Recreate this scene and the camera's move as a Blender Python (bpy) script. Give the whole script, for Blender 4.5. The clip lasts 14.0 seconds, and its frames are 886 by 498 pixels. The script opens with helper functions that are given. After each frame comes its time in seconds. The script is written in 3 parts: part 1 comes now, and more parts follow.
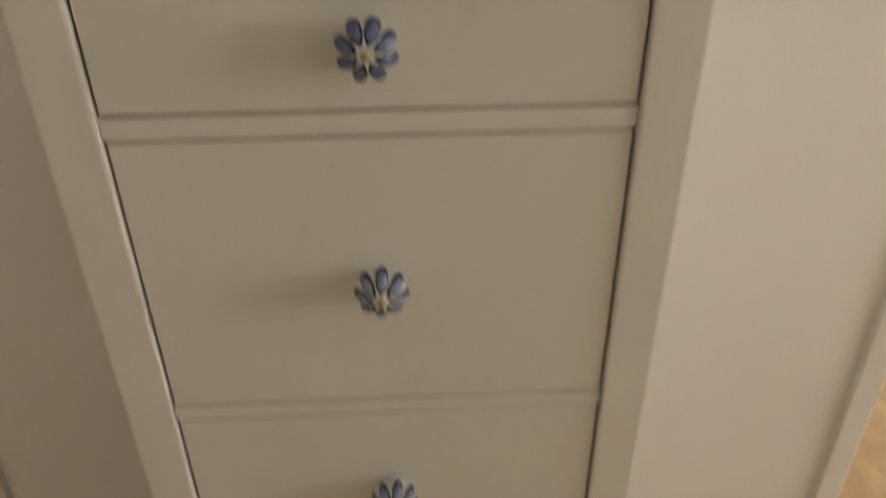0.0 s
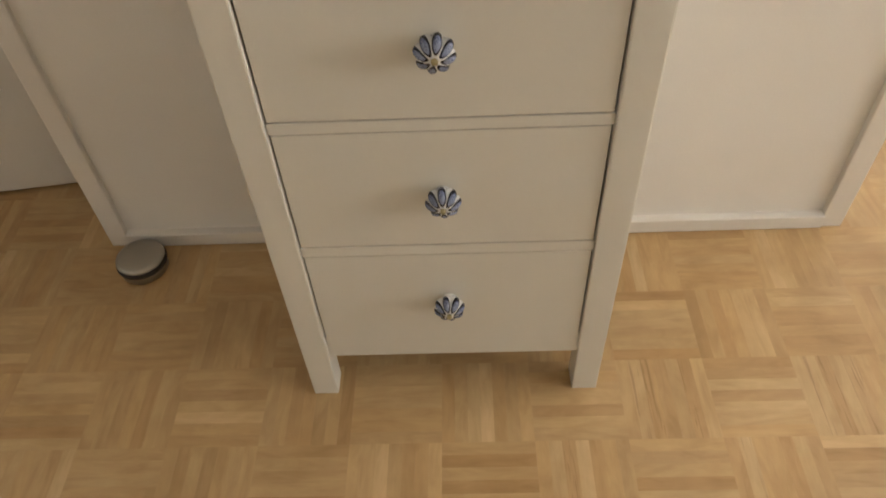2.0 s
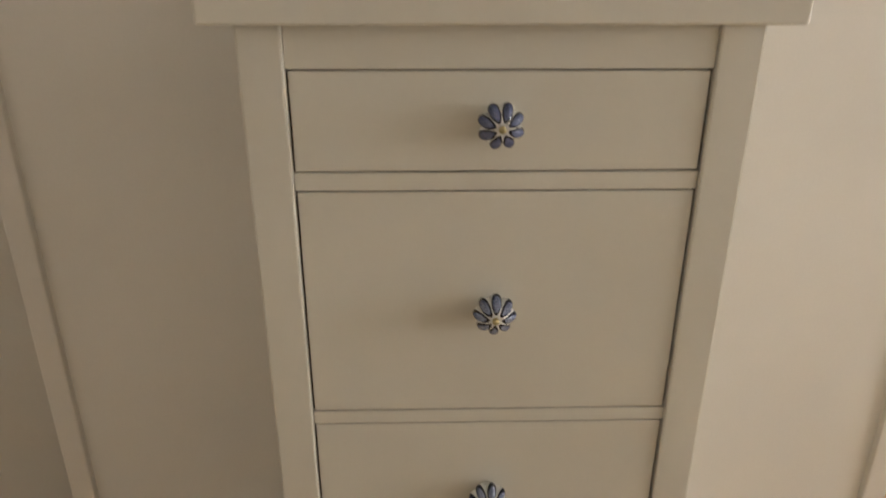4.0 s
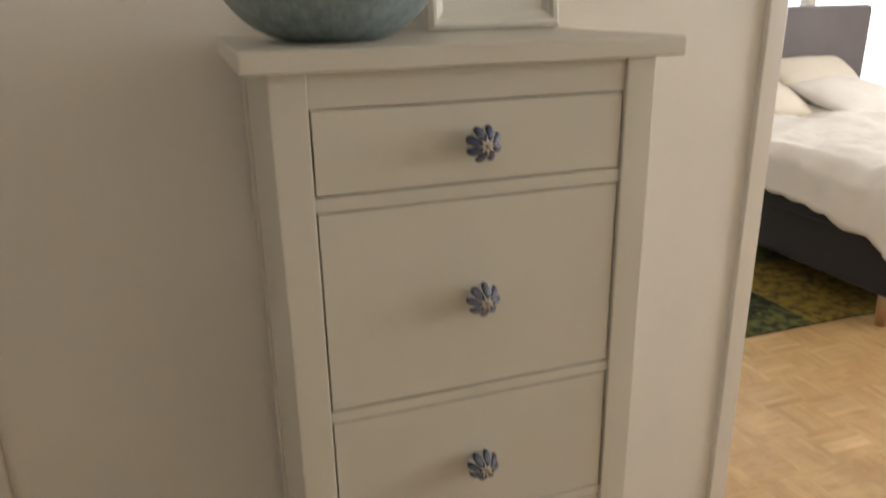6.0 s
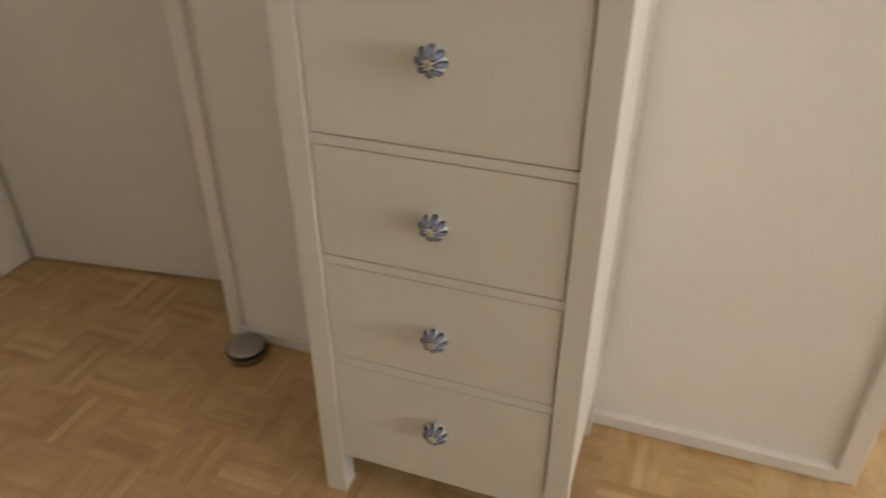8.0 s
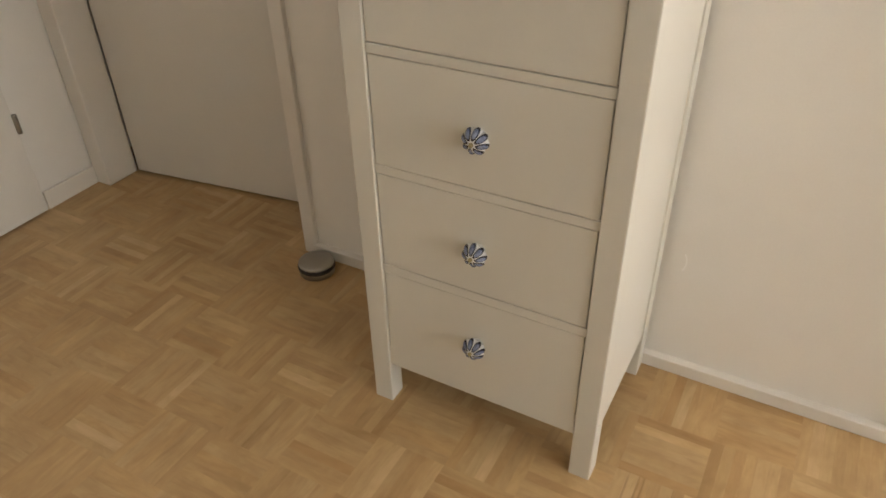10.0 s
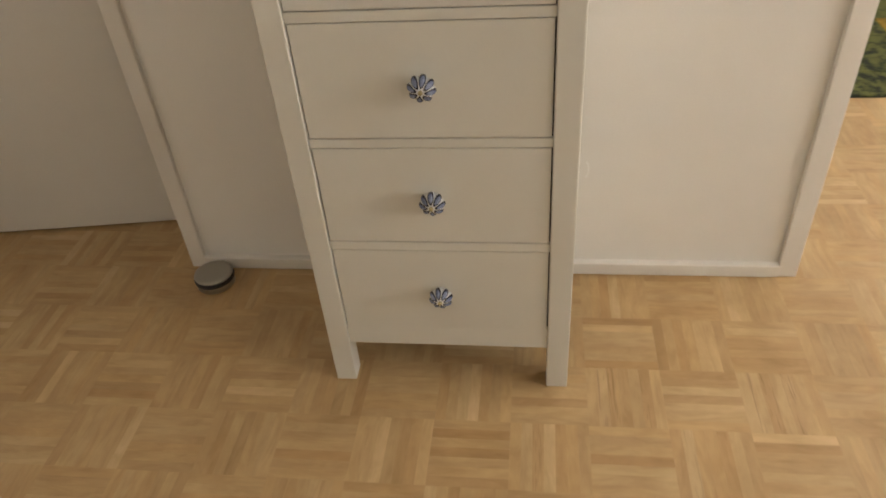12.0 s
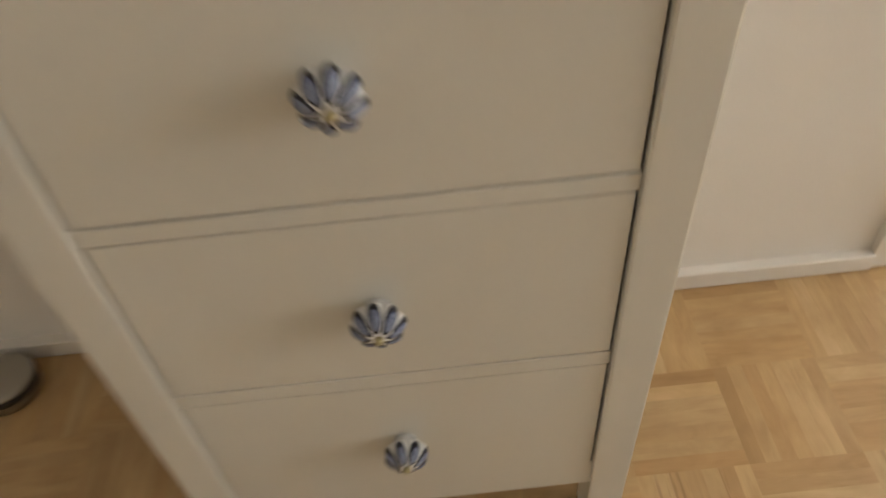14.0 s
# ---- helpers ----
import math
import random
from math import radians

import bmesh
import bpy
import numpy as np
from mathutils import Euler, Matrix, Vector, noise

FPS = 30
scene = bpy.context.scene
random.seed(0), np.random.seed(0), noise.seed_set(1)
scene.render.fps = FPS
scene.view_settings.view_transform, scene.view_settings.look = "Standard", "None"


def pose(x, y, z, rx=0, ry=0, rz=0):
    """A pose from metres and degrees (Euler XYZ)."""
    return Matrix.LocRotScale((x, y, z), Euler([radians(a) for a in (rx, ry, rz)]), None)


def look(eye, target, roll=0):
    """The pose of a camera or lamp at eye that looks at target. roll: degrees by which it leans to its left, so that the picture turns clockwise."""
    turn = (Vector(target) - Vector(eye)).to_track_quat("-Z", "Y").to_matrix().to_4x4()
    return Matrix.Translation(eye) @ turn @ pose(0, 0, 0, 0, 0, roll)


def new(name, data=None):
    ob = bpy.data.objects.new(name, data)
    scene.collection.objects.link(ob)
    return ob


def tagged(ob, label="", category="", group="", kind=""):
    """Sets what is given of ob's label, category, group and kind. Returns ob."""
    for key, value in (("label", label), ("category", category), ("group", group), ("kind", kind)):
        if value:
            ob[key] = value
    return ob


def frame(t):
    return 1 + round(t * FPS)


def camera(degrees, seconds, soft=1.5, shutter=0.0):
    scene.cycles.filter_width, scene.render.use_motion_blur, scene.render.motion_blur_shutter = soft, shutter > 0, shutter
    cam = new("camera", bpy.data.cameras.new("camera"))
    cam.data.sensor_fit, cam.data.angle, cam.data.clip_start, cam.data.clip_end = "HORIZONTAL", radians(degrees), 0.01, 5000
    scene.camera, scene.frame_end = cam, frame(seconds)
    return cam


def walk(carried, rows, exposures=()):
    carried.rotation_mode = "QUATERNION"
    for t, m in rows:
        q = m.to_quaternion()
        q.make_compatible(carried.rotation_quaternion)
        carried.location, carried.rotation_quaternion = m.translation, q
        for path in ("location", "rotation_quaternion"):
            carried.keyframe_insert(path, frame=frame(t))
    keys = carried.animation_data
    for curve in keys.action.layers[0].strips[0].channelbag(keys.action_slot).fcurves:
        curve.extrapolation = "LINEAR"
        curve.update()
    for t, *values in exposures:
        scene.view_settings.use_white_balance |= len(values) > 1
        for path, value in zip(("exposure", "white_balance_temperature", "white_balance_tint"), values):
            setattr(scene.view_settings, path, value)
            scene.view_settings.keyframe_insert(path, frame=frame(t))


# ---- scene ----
cam = camera(62.5, 14.0, 1.7, 0.45)
PATH = [
    (0, (0.03, -0.532, 1.315), (0.105, 1.184, 0.29), -0.6),
    (0.2, (0.033, -0.572, 1.286), (0.126, 1.083, 0.17), -0.7),
    (0.4, (0.034, -0.595, 1.261), (0.098, 0.987, 0.041), 1.4),
    (0.5, (0.04, -0.602, 1.239), (0.055, 0.938, -0.038), 0.9),
    (0.6, (0.039, -0.605, 1.22), (-0.017, 0.85, -0.152), 0.1),
    (0.8, (0.034, -0.626, 1.154), (-0.103, 0.69, -0.347), -0.5),
    (1, (0.042, -0.655, 1.125), (-0.105, 0.571, -0.448), -3.6),
    (1.5, (0.04, -0.679, 1.121), (-0.029, 0.573, -0.437), -3.7),
    (2, (0.028, -0.685, 1.144), (-0.036, 0.651, -0.343), -3.6),
    (2.5, (0.014, -0.679, 1.167), (-0.066, 0.685, -0.293), -4.3),
    (3, (0.017, -0.69, 1.218), (-0.042, 0.793, -0.124), -3.9),
    (3.3, (0.012, -0.681, 1.258), (-0.033, 0.889, 0.021), -2.5),
    (3.5, (0.009, -0.667, 1.297), (-0.041, 0.983, 0.168), -3.0),
    (3.7, (-0.017, -0.68, 1.334), (-0.051, 1.098, 0.424), -1.4),
    (5.8, (-0.35, -0.832, 1.362), (0.29, 0.966, 0.766), -0.8),
    (6, (-0.338, -0.837, 1.344), (0.277, 0.95, 0.689), -1.0),
    (6.2, (-0.322, -0.854, 1.306), (0.289, 0.91, 0.577), -0.8),
    (6.5, (-0.225, -0.914, 1.248), (0.099, 0.803, 0.274), 0.2),
    (7, (0.022, -1.01, 1.251), (0.075, 0.614, 0.085), -1.3),
    (7.5, (0.223, -0.97, 1.252), (0.129, 0.649, 0.082), 1.9),
    (8, (0.33, -0.9, 1.279), (-0.231, 0.685, 0.196), -0.1),
    (8.2, (0.353, -0.895, 1.272), (-0.321, 0.621, 0.154), 0.8),
    (10.3, (0.458, -0.941, 1.238), (-0.333, 0.473, 0.066), -1.3),
    (10.5, (0.461, -0.945, 1.237), (-0.3, 0.494, 0.074), -1.9),
    (11, (0.454, -0.932, 1.234), (-0.213, 0.542, 0.058), -1.3),
    (11.5, (0.351, -0.959, 1.254), (-0.246, 0.567, 0.108), -2.7),
    (12, (0.179, -1.057, 1.219), (-0.069, 0.493, -0.02), -4.9),
    (12.5, (0.092, -1.082, 1.232), (-0.007, 0.538, 0.064), -1.1),
    (13, (0.061, -0.929, 1.29), (0.017, 0.838, 0.353), 0.2),
    (13.5, (0.052, -0.642, 1.211), (-0.047, 0.89, -0.071), -3.9),
    (13.8, (0.048, -0.495, 1.104), (-0.035, 0.895, -0.332), -5.6),
    (14, (0.054, -0.385, 0.96), (0.071, 0.99, -0.492), -5.5),
]
EXPOSURES = [
    (0, -0.23), (0.5, -0.22), (1, -0.04), (1.5, 0.08), (2, 0.15), (2.5, 0.19), (3, 0.15), (3.5, -0.04), (6, -0.17), (6.5, -0.11), (7, 0.0),
    (7.5, -0.14), (8, -0.13), (10.5, 0.08), (11, -0.01), (11.5, 0.0), (12, 0.10), (12.5, 0.12), (13, -0.16), (13.5, -0.10), (14, -0.06),
]
walk(cam, [(t, look(eye, target, roll)) for t, eye, target, roll in PATH], EXPOSURES)

# ---- world and light ----
world = bpy.data.worlds.new("world")
scene.world = world
world.use_nodes = True
wt = world.node_tree
sky = wt.nodes.new("ShaderNodeTexSky")
sky.sky_type, sky.sun_disc = "NISHITA", False
sky.sun_elevation, sky.sun_rotation = radians(38), radians(70)
wt.links.new(sky.outputs[0], wt.nodes["Background"].inputs[0])
wt.nodes["Background"].inputs[1].default_value = 0.07


def window_light(name, m, wide, high, watts, colour):
    """Daylight that stands in a window's opening."""
    lamp = bpy.data.lights.new(name, "AREA")
    lamp.shape, lamp.size, lamp.size_y, lamp.energy, lamp.color = "RECTANGLE", wide, high, watts, colour
    ob = new(name, lamp)
    ob.matrix_world = m
    return ob


# Tilted far up so that the ceiling bounces more light onto the floor.
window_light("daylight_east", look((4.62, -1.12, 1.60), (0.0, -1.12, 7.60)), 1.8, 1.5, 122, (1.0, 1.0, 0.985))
# Unseen source, added to brighten the chest's right side.
window_light("daylight_bedroom", look((4.66, 1.10, 1.45), (0.0, 1.10, 1.45)), 1.25, 1.75, 40, (1.0, 0.95, 0.935))
window_light("daylight_north", look((3.68, 3.11, 1.45), (3.68, 0.0, 1.45)), 1.9, 1.7, 9, (1.0, 0.97, 0.95))


# ---- materials ----
class Mat:
    """A node material with a Principled shader, built step by step."""

    def __init__(self, name, colour=(0.8, 0.8, 0.8), rough=0.5, metal=0.0):
        self.m = bpy.data.materials.new(name)
        self.m.use_nodes = True
        self.t = self.m.node_tree
        self.p = self.t.nodes["Principled BSDF"]
        self.p.inputs["Base Color"].default_value = (*colour, 1)
        self.p.inputs["Roughness"].default_value = rough
        self.p.inputs["Metallic"].default_value = metal

    def node(self, kind, **values):
        n = self.t.nodes.new("ShaderNode" + kind)
        for key, value in values.items():
            n.inputs[key.replace("_", " ")].default_value = value
        return n

    def link(self, a, b):
        self.t.links.new(a, b)

    def math(self, op, a, b=None, clamp=False):
        n = self.t.nodes.new("ShaderNodeMath")
        n.operation, n.use_clamp = op, clamp
        for i, v in enumerate((a, b)):
            if v is None:
                continue
            if isinstance(v, (int, float)):
                n.inputs[i].default_value = v
            else:
                self.link(v, n.inputs[i])
        return n.outputs[0]

    def ramp(self, fac, stops):
        n = self.t.nodes.new("ShaderNodeValToRGB")
        while len(n.color_ramp.elements) < len(stops):
            n.color_ramp.elements.new(0.5)
        for e, (pos, col) in zip(n.color_ramp.elements, stops):
            e.position, e.color = pos, (*col, 1)
        self.link(fac, n.inputs[0])
        return n.outputs[0]

    def mix(self, fac, a, b, mode="MIX"):
        n = self.t.nodes.new("ShaderNodeMix")
        n.data_type, n.blend_type = "RGBA", mode
        for i, v in ((0, fac), (6, a), (7, b)):
            if isinstance(v, (int, float)):
                n.inputs[i].default_value = v
            elif isinstance(v, tuple):
                n.inputs[i].default_value = (*v, 1)
            else:
                self.link(v, n.inputs[i])
        return n.outputs[2]

    def noise(self, scale, detail=3.0, rough=0.55, coords="Object", stretch=None):
        tc = self.t.nodes.new("ShaderNodeTexCoord")
        src = tc.outputs[coords]
        if stretch:
            mp = self.t.nodes.new("ShaderNodeMapping")
            mp.inputs["Scale"].default_value = stretch
            self.link(src, mp.inputs[0])
            src = mp.outputs[0]
        n = self.node("TexNoise", Scale=scale, Detail=detail, Roughness=rough)
        self.link(src, n.inputs["Vector"])
        return n.outputs[0]

    def bump(self, height, strength=0.2, distance=0.001):
        b = self.node("Bump", Strength=strength, Distance=distance)
        self.link(height, b.inputs["Height"])
        self.link(b.outputs[0], self.p.inputs["Normal"])

    def colour(self, out):
        self.link(out, self.p.inputs["Base Color"])


def paint(name, colour, rough, grain=180, mottled=0.04, relief=0.12, coords="Object"):
    """Painted surface: faint mottling, roller or brush relief, uneven gloss."""
    m = Mat(name, colour, rough)
    big = m.noise(2.2, 4, coords=coords)
    fine = m.noise(grain, 3, coords=coords)
    dark = tuple(c * (1 - 2.2 * mottled) for c in colour)
    light = tuple(min(1.0, c * (1 + mottled)) for c in colour)
    m.colour(m.ramp(m.math("ADD", m.math("MULTIPLY", big, 0.75), m.math("MULTIPLY", fine, 0.25)), [(0.3, dark), (0.7, light)]))
    m.link(m.math("ADD", m.math("MULTIPLY", big, 0.18), rough - 0.09), m.p.inputs["Roughness"])
    m.bump(fine, relief, 0.0006)
    return m.m


WALL = paint("wall_paint", (0.825, 0.795, 0.742), 0.55, 220, 0.03, 0.25)
TRIM = paint("trim_paint", (0.77, 0.73, 0.67), 0.42, 120, 0.02, 0.12)
DOOR = paint("door_paint", (0.735, 0.70, 0.64), 0.45, 160, 0.03, 0.10)
CHEST = paint("chest_paint", (0.655, 0.630, 0.560), 0.36, 260, 0.02, 0.10)
CEIL = paint("ceiling_paint", (0.84, 0.82, 0.77), 0.8, 150, 0.02, 0.2)
# Mid tone picked for how much light the unseen south wall throws back.
BOUNCE_BEIGE = paint("bounce_beige_paint", (0.50, 0.465, 0.41), 0.6, 220, 0.03, 0.25)
# Dark brown that puts the shade between the drawers into a colour.
GAP_SHADE = Mat("gap_shade_brown", (0.050, 0.031, 0.018), 1.0)
GAP_SHADE.p.inputs["Specular IOR Level"].default_value = 0.0
GAP_SHADE = GAP_SHADE.m
STEEL = Mat("brushed_steel", (0.40, 0.38, 0.34), 0.32, 1.0)
STEEL.link(STEEL.math("ADD", STEEL.math("MULTIPLY", STEEL.noise(60, 3, stretch=(1, 12, 1)), 0.25), 0.22), STEEL.p.inputs["Roughness"])
STEEL.p.inputs["Anisotropic"].default_value = 0.75
tangent = STEEL.t.nodes.new("ShaderNodeTangent")
tangent.direction_type, tangent.axis = "RADIAL", "Z"
STEEL.link(tangent.outputs[0], STEEL.p.inputs["Tangent"])
STEEL = STEEL.m
RUBBER = Mat("black_rubber", (0.018, 0.018, 0.018), 0.6).m
BRASS = Mat("brass", (0.40, 0.35, 0.20), 0.38, 1.0).m
GLASS = Mat("window_glass", (1, 1, 1), 0.02)
GLASS.p.inputs["Transmission Weight"].default_value = 1.0
GLASS = GLASS.m


def parquet_material(name="oak_strip", tint=None, veined=0.0):
    """Oiled oak fingers: a tone for each strip, long grain, broad figure, fine pores."""
    m = Mat(name, rough=0.42)
    oi = m.t.nodes.new("ShaderNodeObjectInfo")
    ge = m.t.nodes.new("ShaderNodeNewGeometry")
    rnd = m.math("FRACT", m.math("ADD", oi.outputs["Random"], ge.outputs["Random Per Island"]))
    rnd2 = m.math("FRACT", m.math("MULTIPLY", rnd, 37.7))
    rnd3 = m.math("FRACT", m.math("MULTIPLY", rnd, 91.3))
    uv = m.t.nodes.new("ShaderNodeUVMap")
    shift = m.t.nodes.new("ShaderNodeCombineXYZ")
    m.link(m.math("MULTIPLY", rnd, 31.0), shift.inputs[0])
    m.link(m.math("MULTIPLY", rnd2, 17.0), shift.inputs[1])
    add = m.t.nodes.new("ShaderNodeVectorMath")
    m.link(uv.outputs[0], add.inputs[0])
    m.link(shift.outputs[0], add.inputs[1])

    def grain(sx, sy, detail, warp=0.6):
        mp = m.t.nodes.new("ShaderNodeMapping")
        mp.inputs["Scale"].default_value = (sx, sy, 1)
        m.link(add.outputs[0], mp.inputs[0])
        n = m.node("TexNoise", Scale=1.0, Detail=detail, Roughness=0.6, Distortion=warp)
        m.link(mp.outputs[0], n.inputs["Vector"])
        return n.outputs[0]

    streak, pores, figure = grain(5, 62, 4), grain(40, 900, 2), grain(8, 30, 3, 1.2)
    tone = m.ramp(rnd, [(0.0, (0.445, 0.286, 0.130)), (0.08, (0.484, 0.316, 0.147)), (0.5, (0.508, 0.339, 0.162)), (0.90, (0.536, 0.363, 0.179)), (1.0, (0.598, 0.418, 0.220))])
    warm = m.ramp(rnd3, [(0.0, (1.02, 0.995, 0.95)), (0.5, (1.0, 1.0, 1.0)), (1.0, (0.985, 1.005, 1.03))])
    col = m.mix(1.0, tone, warm, "MULTIPLY")
    streaks = m.ramp(streak, [(0.28, (0.80, 0.76, 0.70)), (0.5, (1.0, 1.0, 1.0)), (0.75, (1.10, 1.09, 1.06))])
    col = m.mix(0.30, col, streaks, "MULTIPLY")
    col = m.mix(0.10, col, m.ramp(pores, [(0.35, (0.72, 0.66, 0.58)), (0.6, (1.0, 1.0, 1.0))]), "MULTIPLY")
    col = m.mix(0.85, col, m.ramp(figure, [(0.32, (0.88, 0.855, 0.80)), (0.5, (1.0, 1.0, 1.0)), (0.68, (1.09, 1.11, 1.14))]), "MULTIPLY")
    if veined:
        veins = grain(5, 120, 2, 1.6)
        col = m.mix(veined, col, m.ramp(veins, [(0.36, (0.52, 0.45, 0.38)), (0.43, (1.0, 1.0, 1.0))]), "MULTIPLY")
    wear = m.noise(5.5, 4, 0.62, coords="Object")
    geo = m.t.nodes.new("ShaderNodeNewGeometry")
    m.link(geo.outputs["Position"], wear.node.inputs["Vector"])
    col = m.mix(1.0, col, m.ramp(wear, [(0.3, (0.86, 0.83, 0.79)), (0.7, (1.09, 1.10, 1.11))]), "MULTIPLY")
    if tint:
        col = m.mix(1.0, col, tint, "MULTIPLY")
    m.colour(col)
    m.link(m.math("ADD", m.math("MULTIPLY", streak, 0.2), 0.30), m.p.inputs["Roughness"])
    m.bump(pores, 0.10, 0.0004)
    return m.m


OAKS = {"plain": parquet_material(), "dark": parquet_material("dark_oak_strip", (0.915, 0.87, 0.81)),
        "pale": parquet_material("pale_oak_strip", (1.05, 1.065, 1.09)), "veined": parquet_material("veined_oak_strip", (1.01, 1.01, 1.02), 0.5)}
SUBFLOOR = Mat("joint_filler", (0.46, 0.29, 0.13), 0.8).m


def cloth(name, colour, scale=700, rough=0.9, mottled=0.12):
    m = Mat(name, colour, rough)
    weave = m.noise(scale, 2)
    big = m.noise(6, 3)
    dark, light = tuple(c * (1 - mottled) for c in colour), tuple(min(1, c * (1 + mottled)) for c in colour)
    m.colour(m.ramp(m.math("ADD", m.math("MULTIPLY", weave, 0.5), m.math("MULTIPLY", big, 0.5)), [(0.35, dark), (0.65, light)]))
    m.bump(weave, 0.35, 0.001)
    m.p.inputs["Sheen Weight"].default_value = 0.15
    return m.m


LINEN = cloth("white_linen", (0.76, 0.72, 0.68), 500, 0.85, 0.04)
PILLOW = cloth("cream_linen", (0.72, 0.66, 0.56), 500, 0.85, 0.05)
GREY = cloth("grey_upholstery", (0.165, 0.148, 0.155), 600)
CHARCOAL = cloth("charcoal_upholstery", (0.020, 0.018, 0.020), 600)


# ---- mesh helpers ----
def mesh_of(bm, name, smooth=False):
    me = bpy.data.meshes.new(name)
    bmesh.ops.recalc_face_normals(bm, faces=bm.faces)
    bm.to_mesh(me)
    bm.free()
    if smooth:
        for p in me.polygons:
            p.use_smooth = True
    return me


def part(name, bm, material, parent, label="", smooth=False):
    """A mesh object under a thing or under a part; its vertices are in the parent's space."""
    me = mesh_of(bm, name, smooth)
    me.materials.append(material)
    ob = new(name, me)
    ob.parent = parent
    return tagged(ob, label)


def structure(name, bm, material, label, category):
    me = mesh_of(bm, name)
    me.materials.append(material)
    return tagged(new(name, me), label, category, kind="structure")


def thing(name, at, label, category, group="", turn=0.0):
    ob = new(name)
    ob.empty_display_size = 0.05
    ob.location, ob.rotation_euler = at, (0, 0, radians(turn))
    return tagged(ob, label, category, group)


def box(x0, x1, y0, y1, z0, z1, bevel=0.0, bm=None, segments=2):
    """A box between two corners with rounded edges, alone or added to bm."""
    one = bmesh.new()
    bmesh.ops.create_cube(one, size=1.0)
    for v in one.verts:
        v.co = ((x0 + x1) / 2 + v.co.x * (x1 - x0), (y0 + y1) / 2 + v.co.y * (y1 - y0), (z0 + z1) / 2 + v.co.z * (z1 - z0))
    if bevel:
        bmesh.ops.bevel(one, geom=list(one.edges), offset=bevel, segments=segments, profile=0.6, affect="EDGES")
    if bm is None:
        return one
    me = bpy.data.meshes.new("tmp")
    one.to_mesh(me)
    one.free()
    bm.from_mesh(me)
    bpy.data.meshes.remove(me)
    return bm


def lathe(profile, steps=48, wave=None, uv=False):
    """A body turned round z from (radius, height) pairs; wave(angle, i) scales the radius."""
    bm = bmesh.new()
    layer = bm.loops.layers.uv.new("UVMap") if uv else None
    rings = []
    for i, (r, z) in enumerate(profile):
        ring = []
        for k in range(steps):
            a = 2 * math.pi * k / steps
            rr = r * (wave(a, i) if wave else 1)
            ring.append(bm.verts.new((rr * math.cos(a), rr * math.sin(a), z)))
        rings.append(ring)
    for i in range(len(rings) - 1):
        for k in range(steps):
            j = (k + 1) % steps
            f = bm.faces.new((rings[i][k], rings[i][j], rings[i + 1][j], rings[i + 1][k]))
            if uv:
                n = len(rings) - 1
                for loop, (u, v) in zip(f.loops, ((k, i), (k + 1, i), (k + 1, i + 1), (k, i + 1))):
                    loop[layer].uv = (u / steps, v / n)
    bm.faces.new(rings[0][::-1])
    bm.faces.new(rings[-1])
    return bm


# ---- large structure ----
H = 2.50
structure("wall_partition", box(-0.697, 0.770, 0.391, 0.491, 0, H), WALL, "smooth white painted partition wall behind the chest", "wall")
structure("trim_left", box(-0.738, -0.697, 0.377, 0.504, 0, H, 0.003), TRIM, "white painted wooden strip at the partition's door end", "trim")
structure("trim_right", box(0.770, 0.815, 0.377, 0.504, 0, H, 0.003), TRIM, "white painted wooden strip closing the partition's free end", "trim")
structure("baseboard", box(-0.699, 0.772, 0.372, 0.395, 0.001, 0.035, 0.003, segments=3), TRIM, "low white painted baseboard along the partition", "baseboard")
structure("wall_west", box(-1.718, -1.618, -2.90, 0.392, 2.06, H), WALL, "white painted wall above the closet door", "wall")
structure("wall_west_near", box(-1.718, -1.618, -2.90, -0.66, 0, 2.06), WALL, "white painted hall wall", "wall")
structure("wall_west_corner", box(-1.718, -1.618, 0.185, 0.392, 0, 2.06), WALL, "narrow white wall piece beside the door frame", "wall")
structure("baseboard_west", box(-1.618, -1.606, 0.185, 0.376, 0, 0.062, 0.003), TRIM, "short white painted baseboard in the corner", "baseboard")
structure("door_frame_west", box(-1.612, -1.548, 0.376, 0.494, 0, 2.10, 0.004), TRIM, "white painted upright of the door frame", "trim")
structure("door_lintel", box(-1.548, -0.738, 0.376, 0.51, 2.05, 2.10, 0.003), TRIM, "white painted head of the door frame", "trim")
structure("wall_above_door", box(-1.718, -0.738, 0.392, 0.492, 2.10, H), WALL, "white painted wall above the door", "wall")
structure("wall_frame_side", box(-1.718, -1.612, 0.393, 0.492, 0, 2.10), WALL, "white wall edge beside the door frame", "wall")
bm = box(-1.81, -1.71, 0.492, 1.60, 0, H)
box(-1.71, -0.60, 1.50, 1.60, 0, H, bm=bm)
box(-0.70, -0.60, 0.504, 1.50, 0, H, bm=bm)
structure("wall_side_room", bm, WALL, "white walls of the small room behind the ajar door", "wall")
structure("wall_bedroom_west", box(0.68, 0.79, 0.504, 3.15, 0, H), WALL, "white painted bedroom side wall", "wall")
# Unseen wall; its distance and tone set the fill on the chest front.
structure("wall_south", box(-1.718, 4.80, -3.00, -2.90, 0, H), BOUNCE_BEIGE, "unseen beige wall closing the hall, toned to limit bounced light", "wall")


